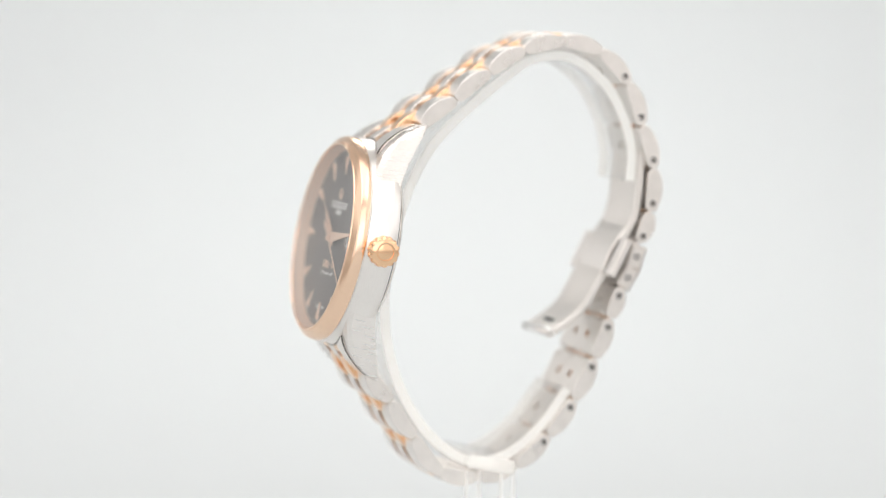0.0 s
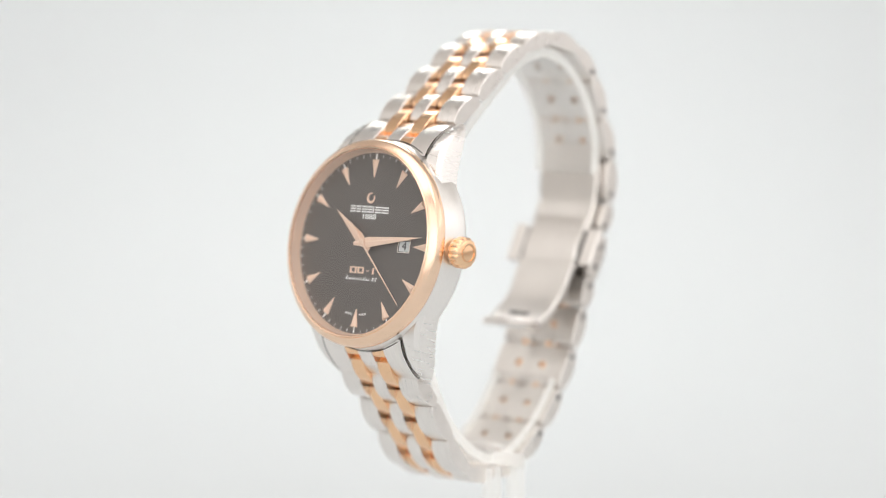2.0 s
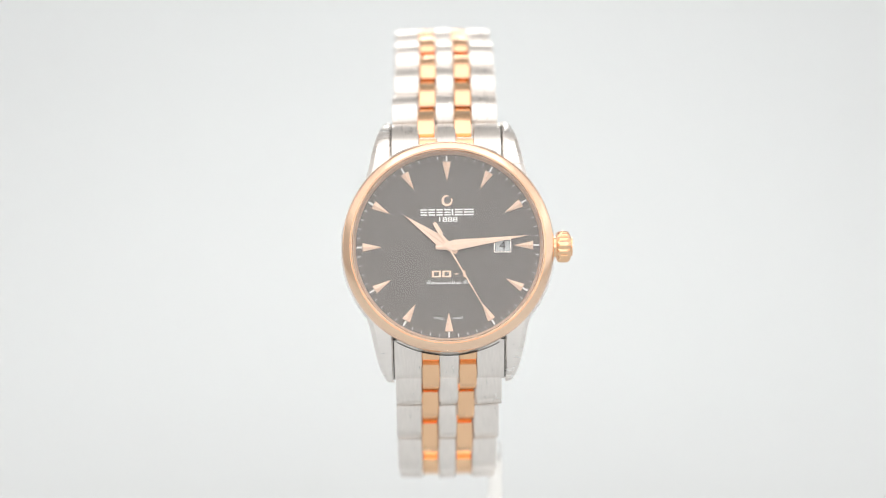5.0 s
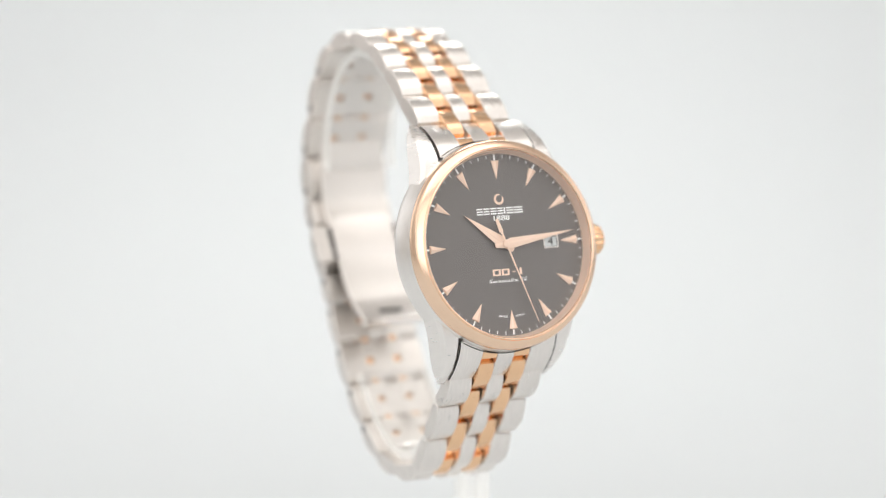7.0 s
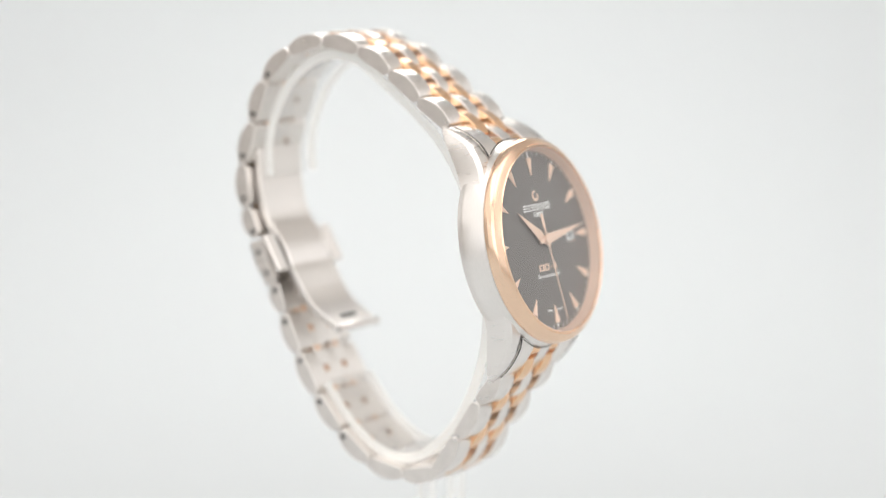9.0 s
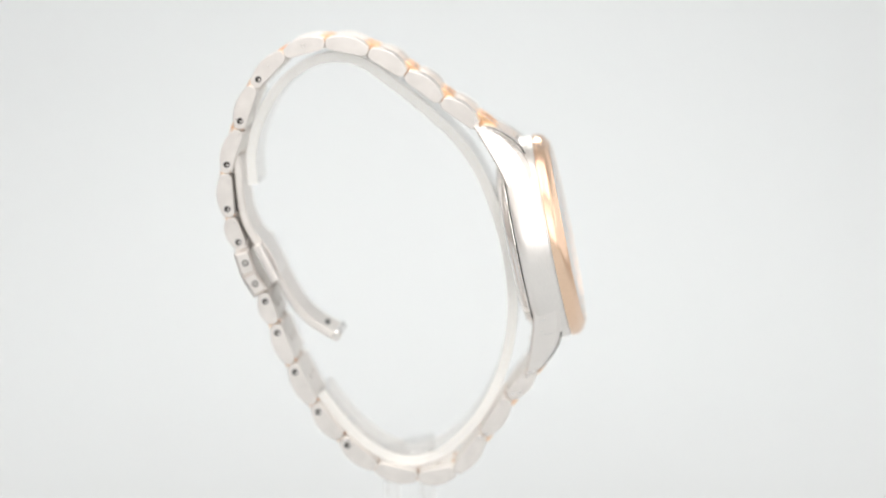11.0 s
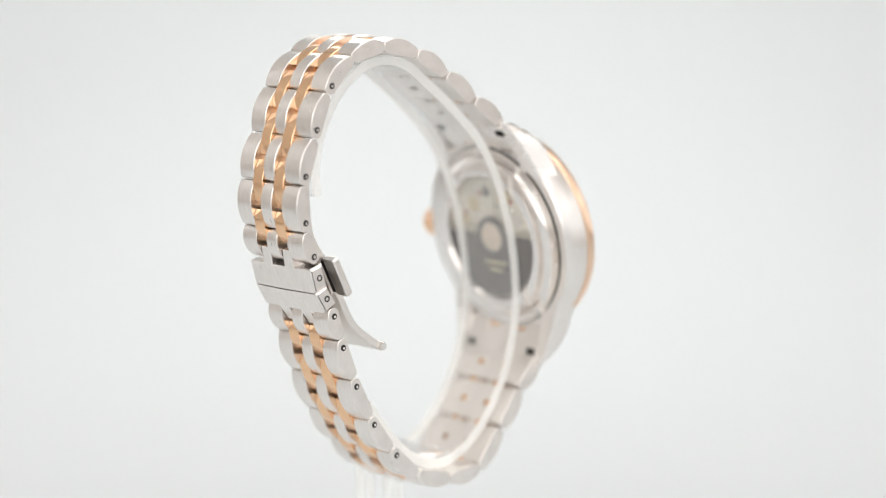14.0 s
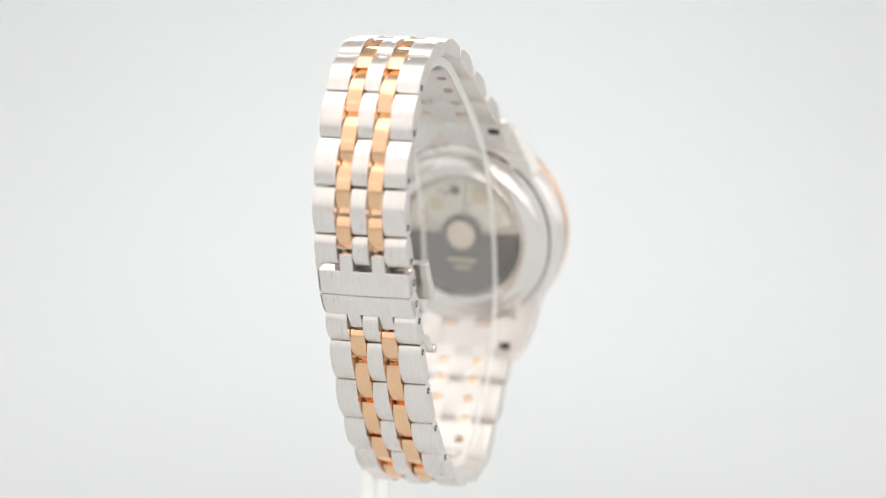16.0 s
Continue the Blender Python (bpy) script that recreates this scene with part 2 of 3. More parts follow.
def build_unseen_room():
    """Unseen grey floor under the sweep, ceiling and side wall, added to shape reflections."""
    bm = bmesh.new()
    bmesh.ops.create_grid(bm, x_segments=4, y_segments=4, size=3.5)
    bm.transform(Matrix.Translation((0, 0, -0.012)))
    me = bpy.data.meshes.new("floor")
    bm.to_mesh(me)
    bm.free()
    me.materials.append(UNSEEN_FLOOR)
    tagged(new("floor", me), "plain grey unseen floor, added to shape reflections", "floor", kind="structure")
    # Unseen ceiling, added to give the metal darker reflections from above.
    bm = bmesh.new()
    bmesh.ops.create_cube(bm, size=1)
    bm.transform(Matrix.Translation((0, 0, 2.05)) @ Matrix.Diagonal((7.0, 7.0, 0.1, 1)))
    me = bpy.data.meshes.new("ceiling")
    bm.to_mesh(me)
    bm.free()
    me.materials.append(UNSEEN_WHITE)
    tagged(new("ceiling", me), "plain off-white unseen ceiling, added to shape reflections", "ceiling", kind="structure")
    # Unseen wall, added to set what the metal mirrors on the left.
    bm = bmesh.new()
    bmesh.ops.create_cube(bm, size=1)
    bm.transform(Matrix.Translation((-1.55, -0.2, 0.488)) @ Matrix.Diagonal((0.1, 1.6, 1.0, 1)))
    me = bpy.data.meshes.new("unseen_wall_left")
    bm.to_mesh(me)
    bm.free()
    me.materials.append(UNSEEN_WHITE)
    tagged(new("unseen_wall_left", me), "plain off-white unseen wall, added to shape reflections", "wall", kind="structure")


# ---- the watch ----
def build_case(watch):
    # Middle of the case, with a drawn-in waist under the bezel.
    body = part("case", lathe([(16.2, -0.7), (19.2, -0.7), (19.42, -0.8), (19.52, -1.2), (19.8, -3.0), (20.0, -4.7), (19.92, -5.7), (19.45, -6.4), (18.5, -6.75), (16.0, -6.75), (16.2, -0.7)], 128), CASE_STEEL, watch, "polished stainless steel watch case")
    # Horns, drawn along y from inside the case to their tips.
    stations = [(5.0, 18.3, -1.2, -6.3), (9.0, 16.95, -1.1, -6.35), (12.5, 15.4, -1.3, -6.6), (15.0, 14.65, -1.6, -7.2), (17.5, 14.15, -2.4, -8.0),
                (20.0, 13.6, -3.8, -8.9), (22.0, 13.0, -5.7, -9.7), (23.6, 12.2, -8.0, -10.3), (24.5, 11.5, -9.8, -10.8)]
    for sx in (-1, 1):
        for sy in (-1, 1):
            bm = bmesh.new()
            rings = []
            for y, xo, zt, zb in stations:
                xi = 10.45
                c = min(0.9, (zt - zb) * 0.3)
                ring = [(xi, zb), (xi, zt - 0.25), (xi + 0.25, zt), (xo - c, zt - 0.1), (xo - 0.15, zt - c), (xo, (zt + zb) / 2), (xo - 0.1, zb + 0.3), (xo - 0.5, zb)]
                rings.append([bm.verts.new((sx * x, sy * y, z)) for x, z in ring])
            for a, b in zip(rings, rings[1:]):
                for i in range(8):
                    bm.faces.new((a[i], a[(i + 1) % 8], b[(i + 1) % 8], b[i]))
            bm.faces.new(rings[0])
            bm.faces.new(rings[-1])
            part("lug", bm, LUG_STEEL, body, "brushed steel lug")
    # Bezel with a steep polished wall and a narrow lip.
    part("bezel", lathe([(17.5, -0.1), (19.3, -0.55), (19.6, -0.5), (19.68, -0.3), (19.62, 0.4), (19.46, 1.0), (19.32, 1.3), (19.1, 1.5), (18.75, 1.78), (18.4, 2.02), (18.12, 2.18), (18.04, 2.14), (17.98, 2.3), (17.85, 2.4), (17.72, 2.36), (17.64, 2.2), (17.5, -0.1)], 128), BEZEL_GOLD, body, "polished rose gold bezel")
    part("bezel_gasket", lathe([(18.5, -0.74), (19.36, -0.74), (19.36, -0.5), (18.5, -0.5), (18.5, -0.74)], 128), SATIN, body, "thin joint under the bezel")
    glass = part("crystal", lathe([(17.68, 2.26), (12, 2.4), (6, 2.48), (0, 2.52)], 96), CRYSTAL, body, "clear slightly domed sapphire crystal")
    glass.visible_shadow = False
    part("back_joint", lathe([(18.0, -6.7), (18.28, -6.7), (18.24, -6.95), (18.0, -6.95), (18.0, -6.7)], 96), DARK, body, "thin dark joint round the case back")
    # Back: stepped steel ring with a window on the movement.
    part("case_back", lathe([(12.2, -6.9), (18.0, -6.7), (18.0, -7.1), (17.0, -7.4), (16.4, -7.5), (16.2, -7.9), (15.4, -8.45), (13.4, -8.85), (12.7, -8.85), (12.3, -8.3), (12.2, -8.1), (12.2, -6.9)], 96), POLISH, body, "stepped steel case back ring")
    pane = part("back_window", lathe([(12.3, -8.2), (0, -8.2)], 64), BACK_CRYSTAL, body, "clear window in the case back")
    pane.visible_shadow = False
    move = part("movement", lathe([(0, -6.25), (12.15, -6.25), (12.15, -6.95)], 64), PLATE, body, "nickel-plated automatic movement")

    def half_disc(r0, r1, a0, a1, n=40):
        return [(r1 * math.cos(radians(a0 + (a1 - a0) * k / n)), r1 * math.sin(radians(a0 + (a1 - a0) * k / n))) for k in range(n + 1)] + \
               [(r0 * math.cos(radians(a1 + (a0 - a1) * k / n)), r0 * math.sin(radians(a1 + (a0 - a1) * k / n))) for k in range(n + 1)]

    rot = part("rotor", plate(half_disc(0.4, 11.7, 178, 362), -7.90, -7.25, 0.1), ROTOR, move, "dark grey half-round winding rotor")
    part("rotor_hub", lathe([(0, -8.15), (2.7, -8.15), (2.9, -8.00), (2.9, -7.35), (0, -7.35)], 40), HUB, move, "pale round rotor bearing")
    part("hub_ring", lathe([(2.95, -8.05), (4.1, -8.00), (4.1, -7.35), (2.95, -7.35), (2.95, -8.05)], 40), ROTOR, move)
    for k, (w, y) in enumerate(((6.2, -5.2), (3.6, -6.7))):
        part("engraving", box(-w / 2, w / 2, y - 0.35, y + 0.35, -7.95, -7.89, 0), BRASS, move, "line of engraved writing")
    part("bridge", plate(half_disc(4.2, 11.2, 20, 95), -6.85, -6.25, 0.15), PLATE, move)
    part("bridge", plate(half_disc(4.4, 10.6, 102, 168), -6.95, -6.25, 0.15), PLATE, move)
    for x, y, r, mat, nm in ((5.2, 6.0, 1.5, BRASS, "gear_wheel"), (-4.0, 8.0, 1.7, BRASS, "gear_wheel"), (-7.4, 3.6, 1.3, SATIN, "gear_wheel"), (1.2, 8.9, 1.0, ROTOR, "balance"), (7.9, 2.6, 1.1, BRASS, "gear_wheel")):
        bm = lathe([(0.3, -7.10), (r * 0.62, -7.10), (r * 0.62, -7.02), (r * 0.85, -7.02), (r * 0.85, -7.10), (r, -7.10), (r, -6.85), (0.3, -6.85), (0.3, -7.10)], 32)
        bm.transform(Matrix.Translation((x, y, 0)))
        part(nm, bm, mat, move)
    # Screws on the bridges.
    for x, y in ((8.8, 5.6), (2.6, 10.2), (-1.6, 6.2), (-8.9, 5.4), (-6.0, 5.6), (4.4, 8.6)):
        bm = lathe([(0, -7.0), (0.42, -7.0), (0.5, -6.9), (0.5, -6.6)], 16)
        bm.transform(Matrix.Translation((x, y, 0)))
        part("screw", bm, POLISH, move)
    for x, y in ((3.0, 8.3), (-6.0, 7.4), (7.8, 4.2)):
        bm = lathe([(0, -7.15), (0.4, -7.15), (0.4, -6.75)], 20)
        bm.transform(Matrix.Translation((x, y, 0)))
        part("jewel", bm, JEWEL, move)

    # Crown: fluted barrel on a short neck.
    def flute(a, r, z):
        return 0.1 * abs(math.cos(7 * a)) - 0.06 if 1.0 < z < 3.0 and r > 2 else 0
    bm = lathe([(0, 0), (1.9, 0), (1.9, 0.55), (2.5, 0.6), (2.72, 0.85), (2.8, 1.15), (2.85, 1.5), (2.85, 2.5), (2.75, 2.85), (2.5, 3.15), (2.2, 3.3), (1.6, 3.5), (0, 3.6)], 128, wave=flute)
    bm.transform(pose(19.55, -0.05, -3.5, 0, 90, 0))
    crown = part("crown", bm, GOLD, body, "fluted rose gold winding crown")
    bm = lathe([(1.5, 3.62), (1.75, 3.62), (1.75, 3.4), (1.5, 3.4), (1.5, 3.62)], 40)
    bm.transform(pose(19.55, -0.05, -3.5, 0, 90, 0))
    part("crown_ring", bm, GOLD, crown)
    return body


def build_dial(watch):
    dial = part("dial", lathe([(0, 0.0), (8, 0.0), (17.5, -0.0), (17.5, -0.6), (0, -0.6)], 128), DIAL, watch, "anthracite grey sunray watch dial")
    part("dial_ring", lathe([(17.46, 0.02), (17.05, 0.02), (17.5, 2.1), (17.56, 2.1), (17.46, 0.02)], 128), GOLD_DIAL, dial, "rose gold ring round the dial")
    # Minute track.
    bm = bmesh.new()
    for k in range(60):
        a = radians(6 * k)
        w = 0.17 if k % 5 == 0 else 0.07
        r0, r1 = (15.85, 16.9) if k % 5 == 0 else (16.25, 16.88)
        u, v = Vector((math.sin(a), math.cos(a), 0)), Vector((math.cos(a), -math.sin(a), 0))
        top = [u * r0 - v * w, u * r0 + v * w, u * r1 + v * w, u * r1 - v * w]
        lo = [bm.verts.new((*p.xy, 0.0)) for p in top]
        hi = [bm.verts.new((*p.xy, 0.025)) for p in top]
        bm.faces.new(hi)
        for i in range(4):
            bm.faces.new((lo[i], lo[(i + 1) % 4], hi[(i + 1) % 4], hi[i]))
    part("minute_track", bm, WHITE_PRINT, dial, "fine white printed minute track", smooth=False)
    # Applied markers: wedges with a ridge.
    bm = bmesh.new()
    p = [bm.verts.new(c) for c in ((-0.82, 15.8, 0), (0.82, 15.8, 0), (0.06, 12.35, 0), (-0.06, 12.35, 0), (-0.8, 15.75, 0.22), (0.8, 15.75, 0.22), (0.0, 12.4, 0.16), (0, 15.7, 0.55))]
    for f in ((0, 1, 5, 7, 4), (4, 7, 6), (7, 5, 6), (1, 2, 6, 5), (0, 4, 6, 3), (3, 6, 2), (0, 3, 2, 1)):
        bm.faces.new([p[i] for i in f])
    first = part("hour_marker", bm, GOLD_DIAL, dial, "applied rose gold wedge marker", smooth=False)
    for k in range(1, 12):
        again(first, "hour_marker", dial, pose(0, 0, 0, 0, 0, -30 * k))
    # Maker's mark: an open ring, with a row of plain blocks for the name.
    bm = bmesh.new()
    n = 36
    ring = []
    for k in range(n + 1):
        a = radians(70 + 320 * k / n)
        w = 0.1 + 0.13 * math.sin(math.pi * k / n)
        ring.append([bm.verts.new(((0.85 + s * w) * math.cos(a), 8.55 + (0.85 + s * w) * math.sin(a), z)) for s, z in ((-1, 0.0), (-1, 0.14), (1, 0.14), (1, 0.0))])
    for a, b in zip(ring, ring[1:]):
        for i in range(4):
            bm.faces.new((a[i], a[(i + 1) % 4], b[(i + 1) % 4], b[i]))
    bm.faces.new(ring[0]), bm.faces.new(ring[-1])
    part("emblem", bm, GOLD_DIAL, dial, "small open rose gold ring emblem")
    xs = [(-5.0, -3.75), (-3.5, -2.3), (-2.05, -0.8), (-0.6, 0.6), (0.8, 1.1), (1.4, 2.85), (3.05, 4.9)]
    for x0, x1 in xs:
        if x1 - x0 < 0.5:
            bm = box(x0, x1, 5.75, 6.95, 0, 0.05, 0)
        else:
            bm = box(x0, x1, 6.70, 6.96, 0, 0.05, 0)
            box(x0, x1, 6.23, 6.47, 0, 0.05, 0, bm)
            box(x0, x1, 5.74, 6.0, 0, 0.05, 0, bm)
        part("name_block", bm, WHITE_PRINT, dial, smooth=False)
    writing("year", "1888", 0.0, 4.95, 0.03, 0.95, WHITE_PRINT, dial, "white printed year 1888", stretch=1.45, bold=0.018)
    for x0, x1, y0, y1 in ((-3.05, -1.35, -5.75, -4.5), (-1.1, 0.55, -5.75, -4.5), (1.2, 1.85, -5.25, -5.05), (2.75, 3.2, -5.75, -4.5)):
        if y1 - y0 > 1 and x1 - x0 > 1:
            bm = box(x0, x1, y1 - 0.28, y1, 0, 0.08, 0)
            box(x0, x1, y0, y0 + 0.28, 0, 0.08, 0, bm)
            box(x0, x0 + 0.4, y0, y1, 0, 0.075, 0, bm)
            box(x1 - 0.4, x1, y0, y1, 0, 0.075, 0, bm)
        else:
            bm = box(x0, x1, y0, y1, 0, 0.08, 0)
        part("model_block", bm, GOLD_DIAL, dial, smooth=False)
    for x0, x1, h in ((-4.0, -3.3, 0.55), (-3.2, -2.4, 0.3), (-2.3, -1.4, 0.3), (-1.3, -0.3, 0.3), (-0.2, 0.5, 0.3), (0.6, 1.3, 0.45), (1.4, 2.3, 0.3), (2.8, 3.3, 0.5), (3.5, 4.1, 0.5)):
        # Slanted strokes on a base line.
        bm, n = bmesh.new(), max(2, round((x1 - x0) / 0.3))
        for i in range(n):
            xa = x0 + (x1 - x0) * i / n
            box(xa, xa + 0.13, 0.08, h * 1.35, 0, 0.03, 0, bm)
        box(x0, x1, 0, 0.1, 0, 0.03, 0, bm)
        for v in bm.verts:
            v.co.x += 0.35 * v.co.y
            v.co.y -= 6.98
        part("script_bar", bm, WHITE_PRINT, dial, smooth=False)
    writing("swiss", "SWISS", -1.9, -13.35, 0.02, 0.42, WHITE_PRINT, dial, "tiny white word", -8, 1.2)
    writing("made", "MADE", 1.75, -13.35, 0.02, 0.42, WHITE_PRINT, dial, "tiny white word", 8, 1.2)
    # Date window.
    x0, x1, y0, y1, w = 8.5, 11.75, -1.32, 1.18, 0.22
    frame_bm = box(x0, x1, y1 - w, y1, 0, 0.22, 0.05)
    box(x0, x1, y0, y0 + w, 0, 0.22, 0.05, frame_bm)
    box(x0, x0 + w, y0 + w, y1 - w, 0, 0.22, 0.05, frame_bm)
    box(x1 - w, x1, y0 + w, y1 - w, 0, 0.22, 0.05, frame_bm)
    win = part("date_window", frame_bm, POLISH, dial, "bright framed date window")
    part("date_disc", box(x0 + w, x1 - w, y0 + w, y1 - w, 0, 0.03, 0), DATE_DISC, win, "pale date disc")
    line_bm = bmesh.new()
    v = 0.09
    for xa, xb, ya, yb in ((x0 + w, x1 - w, y1 - w - v, y1 - w), (x0 + w, x1 - w, y0 + w, y0 + w + v), (x0 + w, x0 + w + v, y0 + w + v, y1 - w - v), (x1 - w - v, x1 - w, y0 + w + v, y1 - w - v)):
        box(xa, xb, ya, yb, 0.0, 0.05, 0, line_bm)
    part("window_edge", line_bm, DARK, win, "thin dark inner edge", smooth=False)
    writing("date_number", "4", (x0 + x1) / 2, (y0 + y1) / 2, 0.05, 1.6, BLACK_PRINT, win, "black date number 4", stretch=1.1)
    return dial


def hand_mesh(length, tail, half, z, at):
    """A kite-shaped hand with a ridge; it points to 12 o'clock."""
    bm = bmesh.new()
    pts = [(0, length), (half, at), (half * 0.35, -tail), (-half * 0.35, -tail), (-half, at)]
    lo = [bm.verts.new((x, y, z)) for x, y in pts]
    up = [bm.verts.new((x, y, z + 0.08)) for x, y in pts]
    r0, r1 = bm.verts.new((0, length - 0.2, z + 0.16)), bm.verts.new((0, -tail + 0.05, z + 0.2))
    for i in range(5):
        bm.faces.new((lo[i], lo[(i + 1) % 5], up[(i + 1) % 5], up[i]))
    bm.faces.new(lo)
    for f in ((up[0], up[1], r0), (up[1], up[2], r1, r0), (up[2], up[3], r1), (up[3], up[4], r0, r1), (up[4], up[0], r0)):
        bm.faces.new(f)
    return bm


def build_hands(watch):
    hour = part("hour_hand", hand_mesh(10.0, 2.1, 1.05, 0.45, 1.6), GOLD_DIAL, watch, "rose gold kite-shaped hour hand", smooth=False)
    hour.matrix_basis = pose(0, 0, 0, 0, 0, 54)
    minute = part("minute_hand", hand_mesh(15.2, 2.3, 1.0, 0.75, 1.4), GOLD_DIAL, watch, "rose gold kite-shaped minute hand", smooth=False)
    minute.matrix_basis = pose(0, 0, 0, 0, 0, -83.2)
    bm = bmesh.new()
    outline = [(0.06, 15.7), (0.16, 0.9), (0.2, -2.2), (0.42, -2.6), (0.34, -5.0), (-0.34, -5.0), (-0.42, -2.6), (-0.2, -2.2), (-0.16, 0.9), (-0.06, 15.7)]
    plate(outline, 1.05, 1.17, 0.02, bm)
    lathe([(0, 1.28), (0.4, 1.26), (0.72, 1.18), (0.72, 1.02), (0, 1.02)], 28, bm)
    return part("second_hand", bm, GOLD_DIAL, watch, "thin rose gold seconds hand")


# Joints of the bracelet in the plane of its middle, (y, z), from the 12 o'clock horns over the clasp to the 6 o'clock horns.
JOINTS = [(24.21, -9.67), (30.34, -15.41), (36.66, -21.02), (42.24, -27.11), (45.57, -34.92), (45.07, -43.11), (40.18, -50.22), (32.66, -54.73),
          (24.98, -58.92), (16.44, -59.95), (9.69, -58.70), (5.14, -58.25), (1.11, -56.70), (-5.29, -55.82), (-13.47, -54.25), (-22.03, -51.75),
          (-29.67, -47.94), (-36.56, -42.53), (-40.02, -34.89), (-40.30, -27.26), (-34.29, -20.58), (-28.23, -14.46), (-23.26, -8.49)]
ASKEW = [-0.3, -0.1, 0.0, -0.1, -0.4, -0.75, -0.95, -1.05, -1.1, -1.1, -1.0, -0.9, -0.85, -0.8, -0.7, -0.6, -0.5, -0.55, -0.6, -0.6, -0.55, -0.3, 0]
THICK = 1.38


def half_width(k):
    """Half the bracelet's width at joint k: it tapers towards the clasp."""
    return 10.05 - 0.27 * min(k, 22 - k, 4)


def middle(k):
    """The bracelet hangs a little askew: its middle line at joint k."""
    k = min(22, max(0, k))
    i = min(21, int(k))
    return ASKEW[i] + (ASKEW[i + 1] - ASKEW[i]) * (k - i)


def link_profile(length, thick=THICK, top=1.75, gap=0.1, blunt=0.58):
    """Side view of a link in (along, out): flat inside, blunt rounded ends, one broad arc outside."""
    h = length / 2 - gap
    e = h - 0.1
    rise = top - blunt
    radius = (e * e + rise * rise) / (2 * rise)
    pts = [(-h + 1.0, -thick), (h - 1.0, -thick), (h - 0.45, -thick + 0.2), (h - 0.12, -thick + 0.6), (h, -0.25), (h - 0.02, blunt - 0.2)]
    for k in range(11):
        x = e - 2 * e * k / 10
        pts.append((x, top - radius + math.sqrt(radius * radius - x * x)))
    return pts + [(-h + 0.02, blunt - 0.2), (-h, -0.25), (-h + 0.12, -thick + 0.6), (-h + 0.45, -thick + 0.2)]


def gold_profile(length, top=1.42, blunt=0.5):
    """Side view of a gold link: an arched bar with square ends and a low tongue that runs under the next one."""
    h = length / 2 - 0.44
    rise = top - blunt
    radius = (h * h + rise * rise) / (2 * rise)
    arc = [(h - 2 * h * k / 10, top - radius + math.sqrt(radius * radius - (h - 2 * h * k / 10) ** 2)) for k in range(11)]
    return [(-h, -0.8), (h + 0.9, -0.78), (h + 0.9, -0.56), (h, -0.54)] + arc


def link_slab(prof, p, d, x0, x1, w, shift=0.0, edge=0.14, dome=0.22):
    """A link piece: its side view drawn out across the bracelet, its outside domed over the whole width 2 w."""
    bm = bmesh.new()
    out = Vector((-d.y, d.x))
    rings = []
    for x, cut in ((x0, edge), (x0 + edge, 0), ((x0 + x1) / 2, 0), (x1 - edge, 0), (x1, edge)):
        lift = dome * (1 - ((x - shift) / w) ** 2)
        ring = []
        for s, h in (shrink(prof, cut) if cut else prof):
            q = p + d * s + out * (h + lift * min(1, max(0, (h + 0.5) / 1.5)))
            ring.append(bm.verts.new((x, q.x, q.y)))
        rings.append(ring)
    n = len(prof)
    for a, b in zip(rings, rings[1:]):
        for i in range(n):
            bm.faces.new((a[i], a[(i + 1) % n], b[(i + 1) % n], b[i]))
    bm.faces.new(rings[0])
    bm.faces.new(rings[-1])
    return bm


def matt_inside(ob, d):
    """The side of a link that lies on the wrist is satin, not brushed."""
    ob.data.materials.append(SATIN)
    inward = Vector((0, d.y, -d.x))
    for f in ob.data.polygons:
        f.material_index = int(f.normal.dot(inward) > 0.7)
    return ob


def along(k, f=0.5):
    """Place and turn of the bracelet's middle line between joint k and k + 1."""
    a, b = Vector(JOINTS[k]), Vector(JOINTS[k + 1])
    p, d = a.lerp(b, f), (b - a).normalized()
    return p, d, (b - a).length


def place(points, p, d):
    """Profile points (along, out) laid into (y, z) at p, running in direction d."""
    out = Vector((d.y, -d.x)) * -1
    return [tuple(p + d * s + out * h) for s, h in points]


